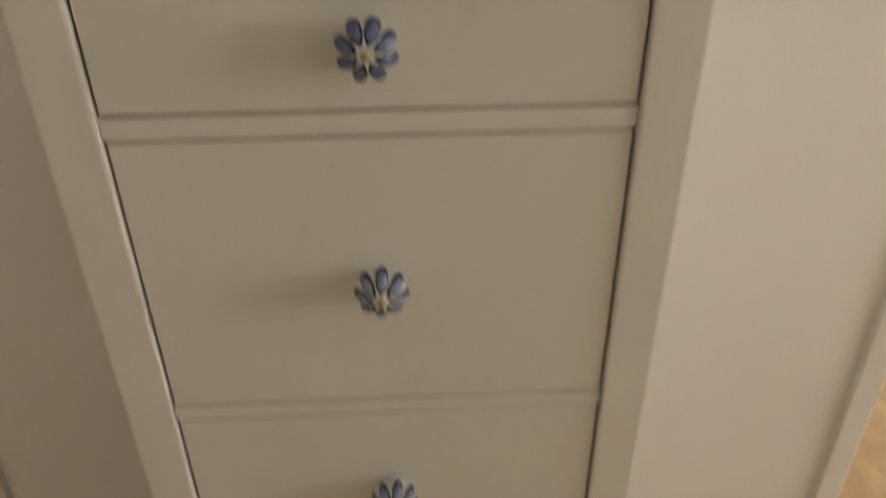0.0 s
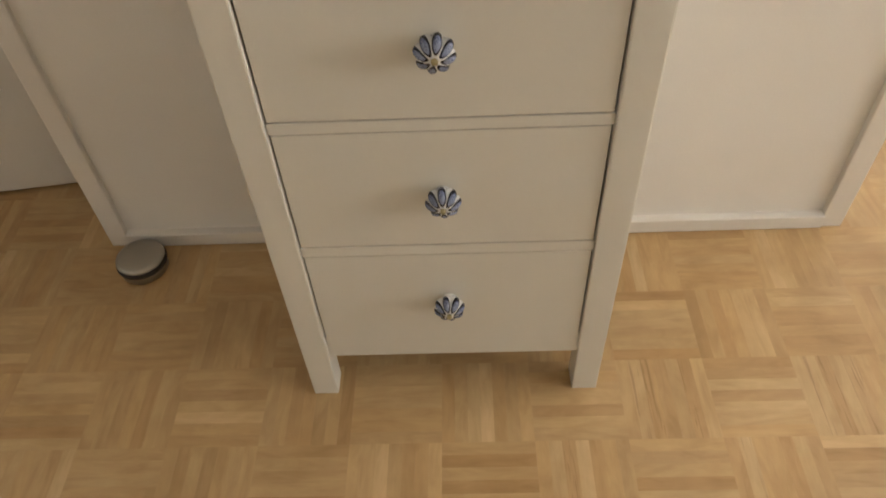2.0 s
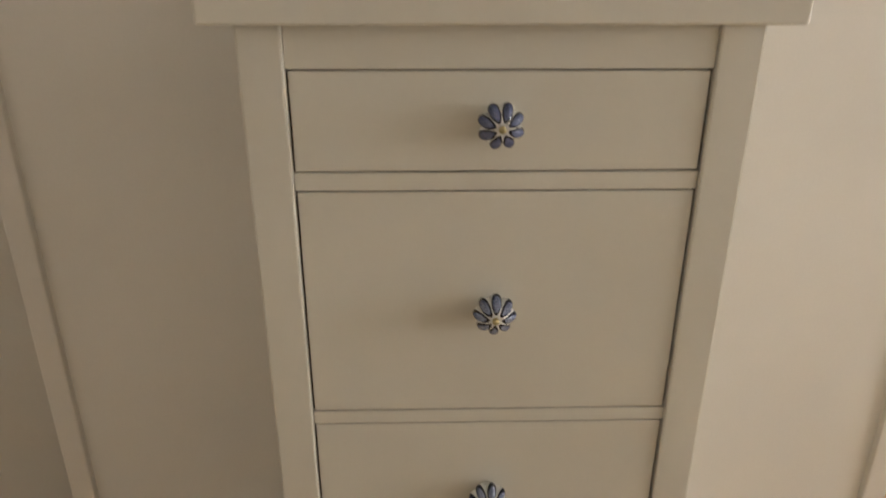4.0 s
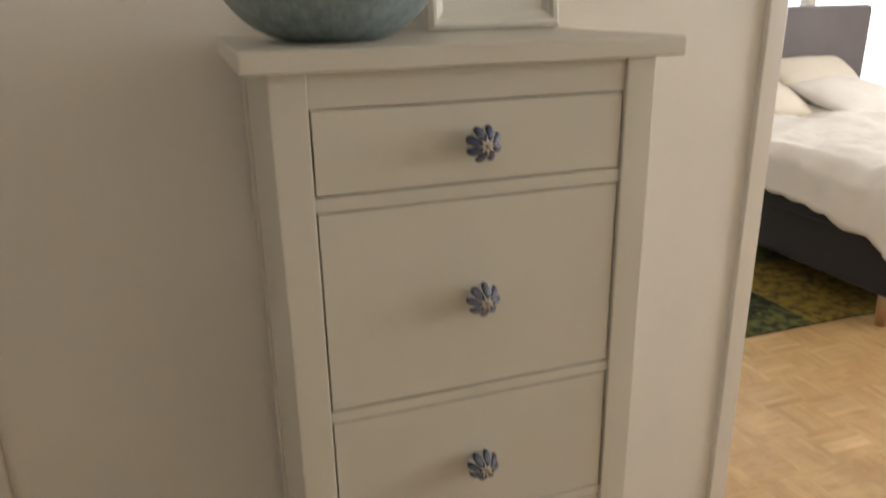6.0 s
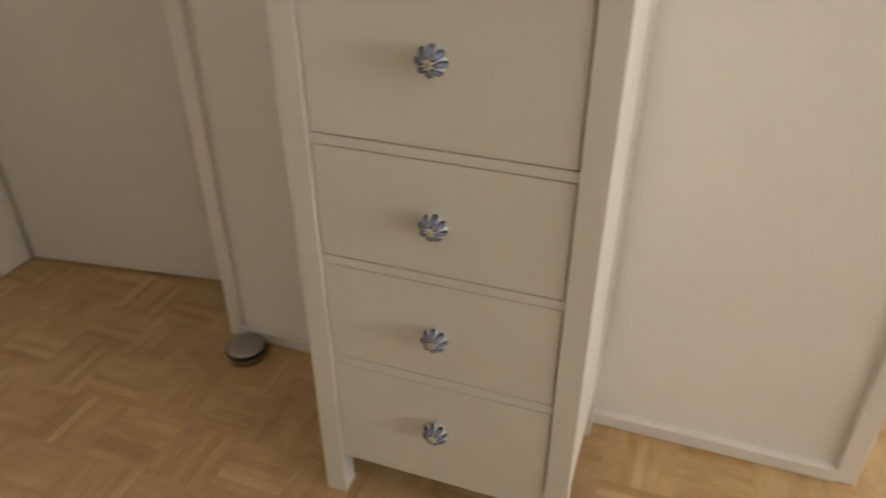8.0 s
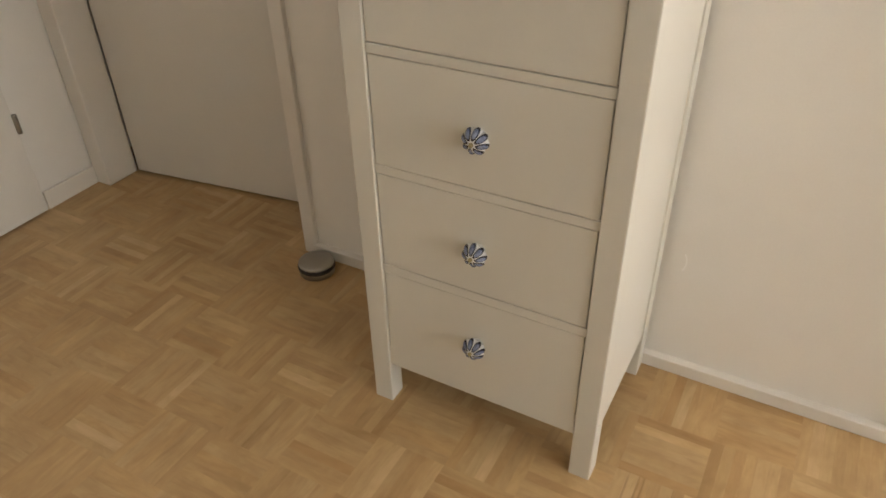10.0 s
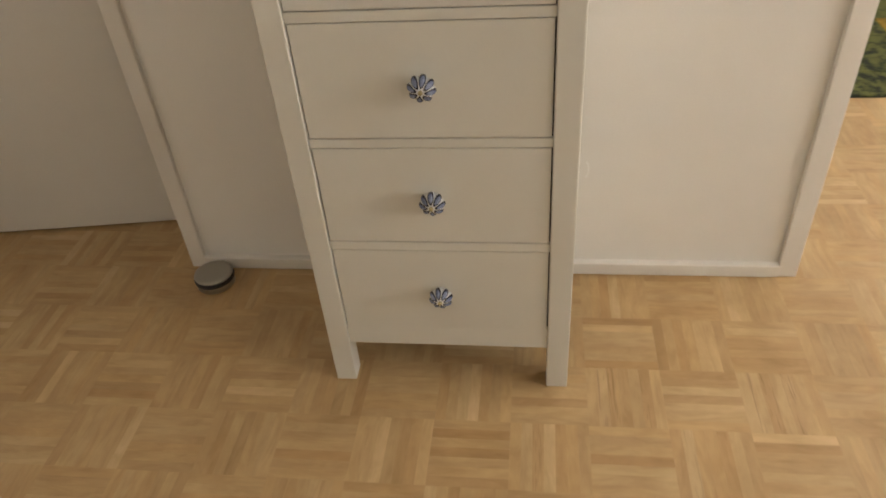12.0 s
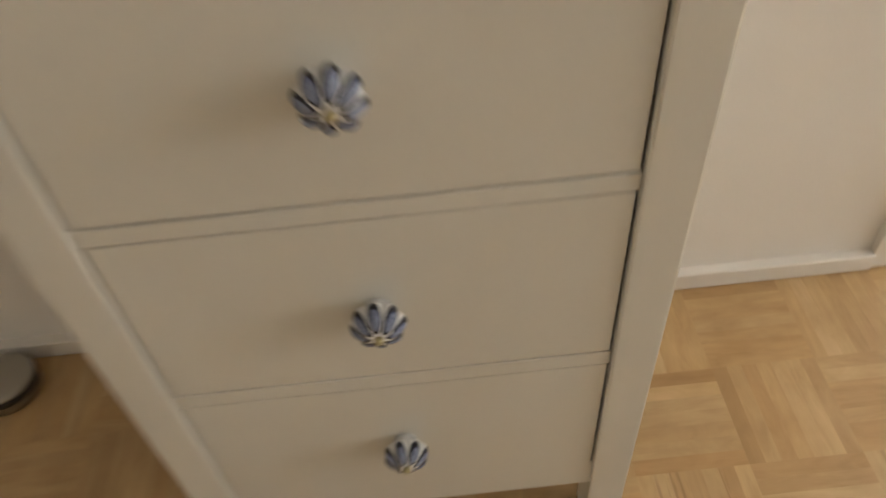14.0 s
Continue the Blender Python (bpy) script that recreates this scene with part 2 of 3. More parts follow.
def wall_with_windows(name, along, fixed, a0, a1, holes, label):
    """A wall 0.12 thick with openings (from, to, sill, head): along 'x' at y = fixed, or along 'y' at x = fixed."""
    bm = bmesh.new()
    pieces, here = [], a0
    for w0, w1, z0, z1 in holes:
        pieces += [(here, w0, 0, H), (w0, w1, 0, z0), (w0, w1, z1, H)]
        here = w1
    for s0, s1, b0, b1 in pieces + [(here, a1, 0, H)]:
        if along == "x":
            box(s0, s1, fixed, fixed + 0.12, b0, b1, bm=bm)
        else:
            box(fixed, fixed + 0.12, s0, s1, b0, b1, bm=bm)
    return structure(name, bm, WALL, label, "wall")


wall_with_windows("wall_north", "x", 3.15, 0.68, 4.82, ((2.70, 4.64, 0.55, 2.32),), "white bedroom wall with a bright window behind the bed")
wall_with_windows("wall_east", "y", 4.70, -3.00, 3.15, ((-2.05, -0.19, 0.82, 2.38), (0.45, 1.75, 0.55, 2.35)), "white wall with two wide windows, the bedroom one added")
structure("baseboard_north", box(0.79, 4.70, 3.136, 3.15, 0, 0.07, 0.003), TRIM, "white painted baseboard in the bedroom", "baseboard")
structure("ceiling", box(-1.81, 4.82, -3.00, 3.27, H, H + 0.1), CEIL, "plain white painted ceiling", "ceiling")


def window(name, along, fixed, w0, w1, z0, z1):
    win = tagged(new(name), "white framed window letting in bright daylight", "window", kind="structure")

    def bar(part_name, a0, a1, b0, b1, d0, d1, mat, bevel):
        bm = box(a0, a1, fixed + d0, fixed + d1, b0, b1, bevel) if along == "x" else box(fixed + d0, fixed + d1, a0, a1, b0, b1, bevel)
        return part(part_name, bm, mat, win)

    mid = (w0 + w1) / 2
    for a0, a1, b0, b1 in ((w0, w0 + 0.06, z0, z1), (w1 - 0.06, w1, z0, z1), (mid - 0.04, mid + 0.04, z0, z1),
                           (w0 + 0.06, mid - 0.04, z0, z0 + 0.06), (mid + 0.04, w1 - 0.06, z0, z0 + 0.06),
                           (w0 + 0.06, mid - 0.04, z1 - 0.06, z1), (mid + 0.04, w1 - 0.06, z1 - 0.06, z1)):
        bar("window_frame", a0, a1, b0, b1, 0.04, 0.10, TRIM, 0.004)
    for a0, a1 in ((w0 + 0.06, mid - 0.04), (mid + 0.04, w1 - 0.06)):
        pane = bar("pane", a0, a1, z0 + 0.06, z1 - 0.06, 0.066, 0.072, GLASS, 0)
        pane.visible_shadow = False
    return win


window("window_1", "x", 3.15, 2.70, 4.64, 0.55, 2.32)
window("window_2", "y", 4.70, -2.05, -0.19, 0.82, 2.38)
# Unseen window, added to hold the lamp that brightens the chest's side.
window("window_3", "y", 4.70, 0.45, 1.75, 0.55, 2.35)

glow = Mat("bright_sky", (1, 1, 1), 1.0)
glow.p.inputs["Emission Color"].default_value = (1.0, 0.98, 0.95, 1)
glow.p.inputs["Emission Strength"].default_value = 3.0
structure("backdrop", box(-2.0, 9.0, 7.0, 7.05, -2.0, 7.0), glow.m, "plain overexposed white sky beyond the bedroom window", "sky")

# Door into the small room, standing ajar, hinged at its outer upright.
door = tagged(new("door_1"), "plain white flush door standing slightly ajar", "door", kind="structure")
door.location, door.rotation_euler = (-1.556, 0.488, 0), (0, 0, radians(7.6))
part("leaf", box(0.018, 0.80, 0, 0.04, 0.0065, 2.04, 0.002), DOOR, door)
part("hinge", lathe([(0.006, 1.80), (0.006, 1.89)], 16), STEEL, door, "small steel hinge", True)
# Closet door in the side wall.
door2 = tagged(new("door_2"), "white closed flush closet door with a steel hinge", "door", kind="structure")
part("leaf", box(-1.638, -1.596, -0.655, 0.176, 0.008, 2.05, 0.003), DOOR, door2)
for z in (0.275, 1.75):
    bm = lathe([(0.0065, z), (0.0075, z + 0.004), (0.0075, z + 0.056), (0.0065, z + 0.06)], 16)
    bmesh.ops.translate(bm, verts=bm.verts, vec=(-1.591, 0.178, 0))
    part("hinge", bm, STEEL, door2, "small steel hinge barrel", True)

# ---- chest of drawers ----
W, LEG, DEEP, TOP0, TOP1 = 0.252, 0.044, 0.371, 1.266, 1.291
chest = thing("chest_of_drawers", (0, 0, 0), "tall white painted five-drawer wooden chest on square legs against the wall", "chest of drawers")
for sx in (-1, 1):
    for y0, y1 in ((0, LEG), (DEEP - LEG, DEEP)):
        x0, x1 = sorted((sx * W, sx * (W - LEG)))
        part("leg", box(x0, x1, y0, y1, 0, TOP0, 0.0028), CHEST, chest)
    x0, x1 = sorted((sx * (W - 0.004), sx * (W - 0.022)))
    part("side_panel", box(x0, x1, LEG, DEEP - LEG, 0.115, TOP0, 0.001), CHEST, chest)
IN = W - LEG
part("top", box(-0.282, 0.282, -0.019, DEEP + 0.020, TOP0, TOP1, 0.004, segments=3), CHEST, chest)
part("back_panel", box(-IN, IN, DEEP - 0.012, DEEP - 0.006, 0.12, TOP0), CHEST, chest)
DRAWERS = ((1.121, 1.221, 1.172), (0.829, 1.098, 0.965), (0.608, 0.808, 0.708), (0.387, 0.587, 0.487), (0.1643, 0.364, 0.264))
RAILS = ((1.223, TOP0), (1.100, 1.119), (0.810, 0.827), (0.589, 0.606), (0.366, 0.385), (0.113, 0.1664))
for z0, z1 in RAILS[:-1]:
    part("rail", box(-IN, IN, 0.0045, 0.024, z0, z1, 0.0012), CHEST, chest)
part("bottom_rail", box(-IN, IN, 0.0053, 0.024, *RAILS[-1], 0.0004), CHEST, chest)
# Added dark sheet close behind the fronts; it colours the gaps as shaded.
part("carcass_lining", box(-IN, IN, 0.0125, 0.034, 0.118, TOP0), GAP_SHADE, chest)


def knob_glaze(name, wash_a, wash_b, fine, breadth):
    """White glazed porcelain with eight blue painted petals, one on each lobe."""
    m = Mat(name, rough=0.12)
    uv = m.t.nodes.new("ShaderNodeUVMap")
    sep = m.t.nodes.new("ShaderNodeSeparateXYZ")
    m.link(uv.outputs[0], sep.inputs[0])
    lobe = m.math("SUBTRACT", m.math("FRACT", m.math("MULTIPLY", sep.outputs[0], 8)), 0.5)
    v = m.math("DIVIDE", m.math("SUBTRACT", sep.outputs[1], 0.65), 0.31)
    wide = m.math("ADD", breadth, m.math("MULTIPLY", v, 0.11))
    a = m.math("DIVIDE", lobe, wide)
    d = m.math("ADD", m.math("POWER", m.math("ABSOLUTE", a), 2.0), m.math("POWER", m.math("ABSOLUTE", v), 2.0))
    d = m.math("ADD", d, m.math("MULTIPLY", m.math("SUBTRACT", m.noise(520, 3, 0.65), 0.5), 0.30))
    streaks = m.math("MULTIPLY", m.math("SUBTRACT", m.noise(620, 3, 0.7), 0.5), 2.6)
    inner = m.math("ADD", m.math("ADD", m.math("MULTIPLY", v, 0.35), 0.5), streaks, clamp=True)
    wash = m.mix(inner, wash_a, wash_b)
    rim = m.math("MULTIPLY", m.math("MAXIMUM", m.math("MULTIPLY", v, -1.0), 0.0), 0.50)
    inked = m.mix(m.ramp(m.math("ADD", d, rim), [(fine, (0, 0, 0)), (fine + 0.05, (1, 1, 1))]), wash, (0.006, 0.008, 0.028))
    m.colour(m.mix(m.ramp(d, [(0.98, (0, 0, 0)), (1.0, (1, 1, 1))]), inked, (0.72, 0.72, 0.71)))
    m.p.inputs["Coat Weight"].default_value = 0.1
    return m.m


NAVY = knob_glaze("navy_petal_porcelain", (0.022, 0.032, 0.10), (0.17, 0.20, 0.33), 0.50, 0.46)
GLAZE = knob_glaze("outlined_petal_porcelain", (0.040, 0.055, 0.14), (0.31, 0.35, 0.45), 0.47, 0.435)


def scallop(a, i):
    deep = (0, 0, 0.08, 0.22, 0.30, 0.34, 0.34, 0.31, 0.25, 0.16, 0.07, 0)[i]
    return 1 - deep * (1 - abs(math.sin(4 * a)) ** 0.7)


KNOB = [(1.10 * r, h) for r, h in ((0.0100, 0.0), (0.0108, 0.005), (0.0146, 0.009), (0.0190, 0.0125), (0.0211, 0.016), (0.0218, 0.020), (0.0208, 0.0245),
        (0.0185, 0.0287), (0.0152, 0.0318), (0.0110, 0.0338), (0.0068, 0.0347), (0.0046, 0.0343))]
SCREW = [(0.9 * r, h) for r, h in ((0.0040, 0.0340), (0.0044, 0.0367), (0.0040, 0.0387), (0.0024, 0.0400), (0.0006, 0.0404))]
knob_mesh = mesh_of(lathe(KNOB, 96, scallop, uv=True), "knob", True)
knob_mesh.materials.append(GLAZE)
navy_mesh = knob_mesh.copy()
navy_mesh.materials[0] = NAVY
screw_mesh = mesh_of(lathe(SCREW, 16), "screw", True)
screw_mesh.materials.append(BRASS)
for n, (z0, z1, kz) in enumerate(DRAWERS):
    part("drawer", box(-IN + 0.0024, IN - 0.0023, 0.005, 0.024, z0 - 0.0003, z1 + 0.0003, 0.0016), CHEST, chest)
    knob = new("knob", navy_mesh if n == 0 else knob_mesh)
    knob.parent = chest
    knob.matrix_basis = pose(0, 0.0055, kz, 90, 0, 0) @ pose(0, 0, 0, 0, 0, (4, 19, 11, 26, 35)[n])
    tagged(knob, "porcelain knob with dark navy petals" if n == 0 else "white porcelain knob with blue outlined petals")
    screw = new("screw", screw_mesh)
    screw.parent = knob
    tagged(screw, "small brass screw head")

# ---- things on the chest ----
bowl_mat = Mat("teal_glaze", (0.16, 0.26, 0.27), 0.26)
runs = bowl_mat.noise(16, 5, 0.6, stretch=(3, 3, 0.5))
crackle = bowl_mat.noise(70, 4, 0.7, stretch=(1.6, 1.6, 0.35))
mottle = bowl_mat.math("ADD", bowl_mat.math("MULTIPLY", runs, 0.6), bowl_mat.math("MULTIPLY", crackle, 0.4))
bowl_mat.colour(bowl_mat.ramp(mottle, [(0.34, (0.165, 0.215, 0.225)), (0.5, (0.240, 0.305, 0.315)), (0.66, (0.345, 0.405, 0.41))]))
bowl_mat.bump(crackle, 0.5, 0.002)
BOWL = [(0.056, 0.0), (0.063, 0.0015), (0.081, 0.008), (0.100, 0.019), (0.117, 0.034), (0.1295, 0.050), (0.1375, 0.0635), (0.1395, 0.0655), (0.1375, 0.066),
        (0.127, 0.052), (0.114, 0.037), (0.097, 0.024), (0.078, 0.013), (0.05, 0.008), (0.02, 0.007)]
me = mesh_of(lathe([(r, 0.92 * h) for r, h in BOWL], 72, lambda a, i: 1 + 0.006 * math.sin(2 * a + 0.6) + 0.003 * math.sin(5 * a)), "bowl", True)
me.materials.append(bowl_mat.m)
bowl = tagged(new("bowl", me), "shallow teal glazed ceramic bowl on top of the chest", "bowl")
bowl.location = (-0.144, 0.163, TOP1)


def wax(name, a, b):
    m = Mat(name, a, 0.55)
    m.colour(m.mix(m.noise(30, 4), a, b))
    m.p.inputs["Subsurface Weight"].default_value = 0.15
    m.bump(m.noise(140, 3), 0.25, 0.001)
    return m.m


CANDLE = [(0.026, 0.0), (0.031, 0.003), (0.032, 0.012), (0.0323, 0.040), (0.0318, 0.066), (0.029, 0.071), (0.012, 0.0705), (0.004, 0.068)]
me = mesh_of(lathe(CANDLE, 40), "candle", True)
me.materials.append(wax("beige_wax", (0.64, 0.54, 0.46), (0.72, 0.62, 0.55)))
candle = tagged(new("candle", me), "squat beige pink pillar candle standing in the bowl", "candle", "candles in the bowl")
candle.location = (-0.176, 0.176, TOP1 + 0.010)
candle.scale = (1.10, 1.10, 1.15)
RINGED = [(0.026, 0.0), (0.031, 0.003), (0.032, 0.030), (0.0318, 0.044), (0.0300, 0.047), (0.0312, 0.050), (0.0312, 0.064), (0.0285, 0.069), (0.012, 0.0685), (0.004, 0.066)]
me = mesh_of(lathe(RINGED, 40), "candle", True)
me.materials.append(wax("pink_wax", (0.66, 0.48, 0.43), (0.74, 0.59, 0.54)))
candle2 = tagged(new("candle", me), "squat pink ringed pillar candle standing in the bowl", "candle", "candles in the bowl")
candle2.location = (-0.117, 0.139, TOP1 + 0.010)

# Picture frame leaning back a little.
frame_thing = thing("picture_frame", (0.150, 0.314, TOP1), "white moulded picture frame with a passe-partout leaning on the chest", "picture frame")
frame_thing.rotation_euler = (radians(-7), 0, radians(3))
FW, FH, B = 0.117, 0.28, 0.028


def mitred(side):
    """One moulded bar of the frame with mitred ends: a stepped section swept along a side."""
    section = ((0.0, 0.0), (0.0, 0.016), (0.007, 0.022), (0.013, 0.021), (0.017, 0.015), (0.022, 0.013), (B, 0.009), (B, 0.0))
    bm = bmesh.new()
    rings = []
    for end in (0, 1):
        ring = []
        for d, h in section:
            x, z = {"bottom": ((-FW + d, FW - d)[end], d), "top": ((-FW + d, FW - d)[end], FH - d),
                    "left": (-FW + d, (d, FH - d)[end]), "right": (FW - d, (d, FH - d)[end])}[side]
            ring.append(bm.verts.new((x, -h, z)))
        rings.append(ring)
    n = len(section)
    for k in range(n):
        bm.faces.new((rings[0][k], rings[0][(k + 1) % n], rings[1][(k + 1) % n], rings[1][k]))
    bm.faces.new(rings[0])
    bm.faces.new(rings[1][::-1])
    return bm


FRAME_PAINT = paint("frame_paint", (0.75, 0.725, 0.655), 0.4, 200, 0.03, 0.15)
for side in ("bottom", "top", "left", "right"):
    part("frame_bar", mitred(side), FRAME_PAINT, frame_thing)
bm = bmesh.new()
n_beads = 34
for k in range(n_beads):
    x = -FW + B + (2 * FW - 2 * B) * (k + 0.5) / n_beads
    box(x - 0.0014, x + 0.0014, -0.0110, -0.008, B - 0.004, B - 0.0005, 0.0006, bm=bm, segments=1)
part("beading", bm, FRAME_PAINT, frame_thing, "row of small white beads")
bm = box(-FW + B - 0.003, -FW + B + 0.022, -0.006, -0.004, B - 0.003, FH - B + 0.003)
box(FW - B - 0.022, FW - B + 0.003, -0.006, -0.004, B - 0.003, FH - B + 0.003, bm=bm)
box(-FW + B + 0.022, FW - B - 0.022, -0.006, -0.004, B - 0.003, B + 0.027, bm=bm)
box(-FW + B + 0.022, FW - B - 0.022, -0.006, -0.004, FH - B - 0.027, FH - B + 0.003, bm=bm)
part("passe_partout", bm, paint("mount_board", (0.80, 0.775, 0.71), 0.8), frame_thing, "cream cardboard mount")
art = Mat("print", (0.4, 0.4, 0.36), 0.5)
art.colour(art.mix(art.ramp(art.noise(22, 3), [(0.56, (0, 0, 0)), (0.68, (1, 1, 1))]), art.ramp(art.noise(11, 5), [(0.3, (0.30, 0.30, 0.24)), (0.55, (0.44, 0.43, 0.37)), (0.75, (0.55, 0.52, 0.45))]), (0.44, 0.36, 0.10)))
part("print", box(-FW + B, FW - B, -0.0035, -0.002, B, FH - B), art.m, frame_thing, "faded grey green print with yellow touches")
part("backing", box(-FW + 0.004, FW - 0.004, -0.0015, 0.002, 0.004, FH - 0.004), CHEST, frame_thing)

# ---- door stop on the floor ----
stop = thing("door_stop", (-0.648, 0.313, 0), "round brushed steel door stop with black rubber ring", "door stop")
stop.scale = (1.05, 1.05, 1.05)
part("base", lathe([(0.043, 0.0), (0.046, 0.002), (0.046, 0.016), (0.045, 0.018)], 48), STEEL, stop, smooth=True)
part("ring", lathe([(0.0455, 0.018), (0.0485, 0.019), (0.0495, 0.024), (0.0485, 0.029), (0.0455, 0.030)], 48), RUBBER, stop, "black rubber ring", True)
part("cap", lathe([(0.0465, 0.030), (0.0475, 0.032), (0.0465, 0.035), (0.040, 0.038), (0.025, 0.0405), (0.008, 0.0415), (0.001, 0.0416)], 48), STEEL, stop, "domed brushed steel cap", True)

SCUFF = Mat("bare_plaster", (0.88, 0.86, 0.82), 0.7).m
# Hairline scuff on the partition.
bm = bmesh.new()
prev = None
for k in range(9):
    a = radians(-55 + 110 * k / 8)
    here = [bm.verts.new((0.2865 + 1.05 * r * math.cos(a), 0.3902, 0.301 + 1.9 * r * math.sin(a))) for r in (0.0118, 0.0152)]
    if prev:
        bm.faces.new((prev[0], prev[1], here[1], here[0]))
    prev = here
scuff = structure("wall_scuff", bm, SCUFF, "small curved pale scuff on the wall", "mark")

# ---- bedroom ----
rug = thing("rug", (0, 0, 0), "green and yellow patchwork rug lying beside the bed", "rug")


def wool(name, dark, mid, light):
    m = Mat(name, mid, 0.95)
    m.colour(m.ramp(m.math("ADD", m.math("MULTIPLY", m.noise(24, 4, 0.6), 0.82), m.math("MULTIPLY", m.noise(240, 2), 0.18)), [(0.42, dark), (0.48, mid), (0.56, light)]))
    m.bump(m.noise(500, 2), 0.6, 0.002)
    return m.m


RUGS = (wool("wool_moss", (0.012, 0.018, 0.006), (0.058, 0.065, 0.015), (0.12, 0.125, 0.033)),
        wool("wool_green", (0.055, 0.07, 0.014), (0.085, 0.10, 0.022), (0.12, 0.13, 0.035)),
        wool("wool_yellow", (0.22, 0.125, 0.012), (0.31, 0.185, 0.018), (0.37, 0.235, 0.03)),
        wool("wool_dark_green", (0.008, 0.011, 0.006), (0.018, 0.026, 0.012), (0.075, 0.085, 0.026)),
        # Yellow wool again, with the bed's shade put into its colour.
        wool("wool_yellow_shaded", (0.09, 0.062, 0.008), (0.17, 0.115, 0.013), (0.24, 0.165, 0.022)))
part("backing", box(1.00, 3.40, 1.313, 2.95, 0, 0.005), RUGS[3], rug)
xs = (1.00, 1.22, 1.525, 1.805, 2.06, 2.30, 2.57, 2.84, 3.11, 3.40)
ys = (1.313, 1.49, 1.98, 2.42, 2.95)
# 4 marks the yellow patches coloured darker for the shade by the bed.
TONES = ("000044000", "102344101", "311001200", "010001300")
for j in range(4):
    for i in range(9):
        tone = RUGS[int(TONES[j][i])]
        part("patch", box(xs[i] + 0.001, xs[i + 1] - 0.001, ys[j] + 0.001, ys[j + 1] - 0.001, 0.005, 0.010, 0.0015, segments=1), tone, rug)

bed = thing("bed", (3.15, 2.11, 0), "grey upholstered box spring bed with a tall padded headboard", "bed")
part("base", box(-0.88, 0.88, -0.94, 0.90, 0.14, 0.425, 0.02, segments=3), CHARCOAL, bed, "charcoal upholstered bed base")
part("mattress", box(-0.87, 0.87, -0.93, 0.90, 0.427, 0.60, 0.045, segments=4), LINEN, bed, "white mattress")
part("headboard", box(-0.90, 0.88, 0.905, 1.015, 0.14, 1.245, 0.035, segments=4), GREY, bed, "grey padded headboard")
part("seam", box(-0.886, 0.886, -0.945, -0.935, 0.36, 0.368), CHARCOAL, bed)
part("seam", box(-0.887, -0.879, -0.93, 0.90, 0.36, 0.368), CHARCOAL, bed)
for x in (-0.84, 0.84):
    for y in (-0.90, 0.84):
        bm = lathe([(0.020, 0.0), (0.028, 0.14)], 16)
        bmesh.ops.translate(bm, verts=bm.verts, vec=(x, y, 0))
        part("leg", bm, Mat("leg_wood", (0.36, 0.21, 0.09), 0.45).m, bed, "light wooden leg", True)

# Duvet: one rumpled sheet with thickness, hanging over the side and the foot.
bm = bmesh.new()
NX, NY = 90, 70
grid = []
for i in range(NX + 1):
    row = []
    for j in range(NY + 1):
        u, v = -1.12 + 2.24 * i / NX, -1.20 + 1.76 * j / NY
        over_x, over_y = max(0.0, abs(u) - 0.87), max(0.0, -0.93 - v)
        x = math.copysign(min(abs(u), 0.87) + 0.05 * min(1, over_x / 0.06), u) if over_x else u
        y = -0.93 - 0.05 * min(1, over_y / 0.06) if over_y else v
        puff = 0.045 * (noise.noise((u * 2.6, v * 2.6, 3)) + 0.6 * noise.noise((u * 6, v * 6, 9)) + 0.35 * noise.noise((u * 14, v * 13, 1)) + 0.14 * noise.noise((u * 31 + 2 * v, v * 19, 6)))
        hem = 1 + 0.16 * noise.noise((u * 2.1, v * 2.1, 5))
        z = 0.665 + puff - (over_x * (0.84 + 0.33 * min(1.0, max(0.0, -v - 0.62) / 0.32)) + over_y * (0.4 if over_x else 1.0)) * 1.05 * hem
        side = 0.03 * noise.noise((u * 4, v * 5, 7)) if over_x or over_y else 0
        row.append(bm.verts.new((x + (math.copysign(side, u) if over_x else 0), y + (side if over_y else 0), max(z, 0.20))))
    grid.append(row)
for i in range(NX):
    for j in range(NY):
        bm.faces.new((grid[i][j], grid[i + 1][j], grid[i + 1][j + 1], grid[i][j + 1]))
me = mesh_of(bm, "duvet", True)
me.materials.append(LINEN)
duvet = tagged(new("duvet", me), "rumpled white linen duvet spread over the bed", "duvet")
duvet.location = (3.15, 2.11, 0)
thick = duvet.modifiers.new("thick", "SOLIDIFY")
thick.thickness, thick.offset = 0.035, -1.0


def pillow(x, y, z, tilt, turn, material, label):
    bm = bmesh.new()
    bmesh.ops.create_grid(bm, x_segments=26, y_segments=18, size=1.0)
    top = {}
    for v in list(bm.verts):
        a, b = v.co.x, v.co.y
        fat = max(0.0, (1 - abs(a) ** 2.6) * (1 - abs(b) ** 2.6)) ** 0.6
        pinch = 1 - 0.10 * (1 - abs(a) ** 2) * abs(b) ** 6
        top[v] = (0.33 * a * (1 - 0.06 * abs(b) ** 2), 0.25 * b * pinch, 0.085 * fat + 0.016 * fat * noise.noise((a * 3 + x, b * 3, 2)))
    low = bmesh.ops.duplicate(bm, geom=bm.faces[:])["vert_map"]
    for v, co in top.items():
        v.co = co
        low[v].co = (co[0], co[1], -0.8 * co[2])
    bmesh.ops.remove_doubles(bm, verts=bm.verts, dist=0.0005)
    me = mesh_of(bm, "pillow", True)
    me.materials.append(material)
    ob = tagged(new("pillow", me), label, "pillow", "pillows on the bed")
    ob.matrix_basis = pose(x, y, z, tilt, 0, turn)
    return ob


pillow(3.50, 2.85, 0.775, 38, 2, PILLOW, "cream linen pillow leaning against the headboard")
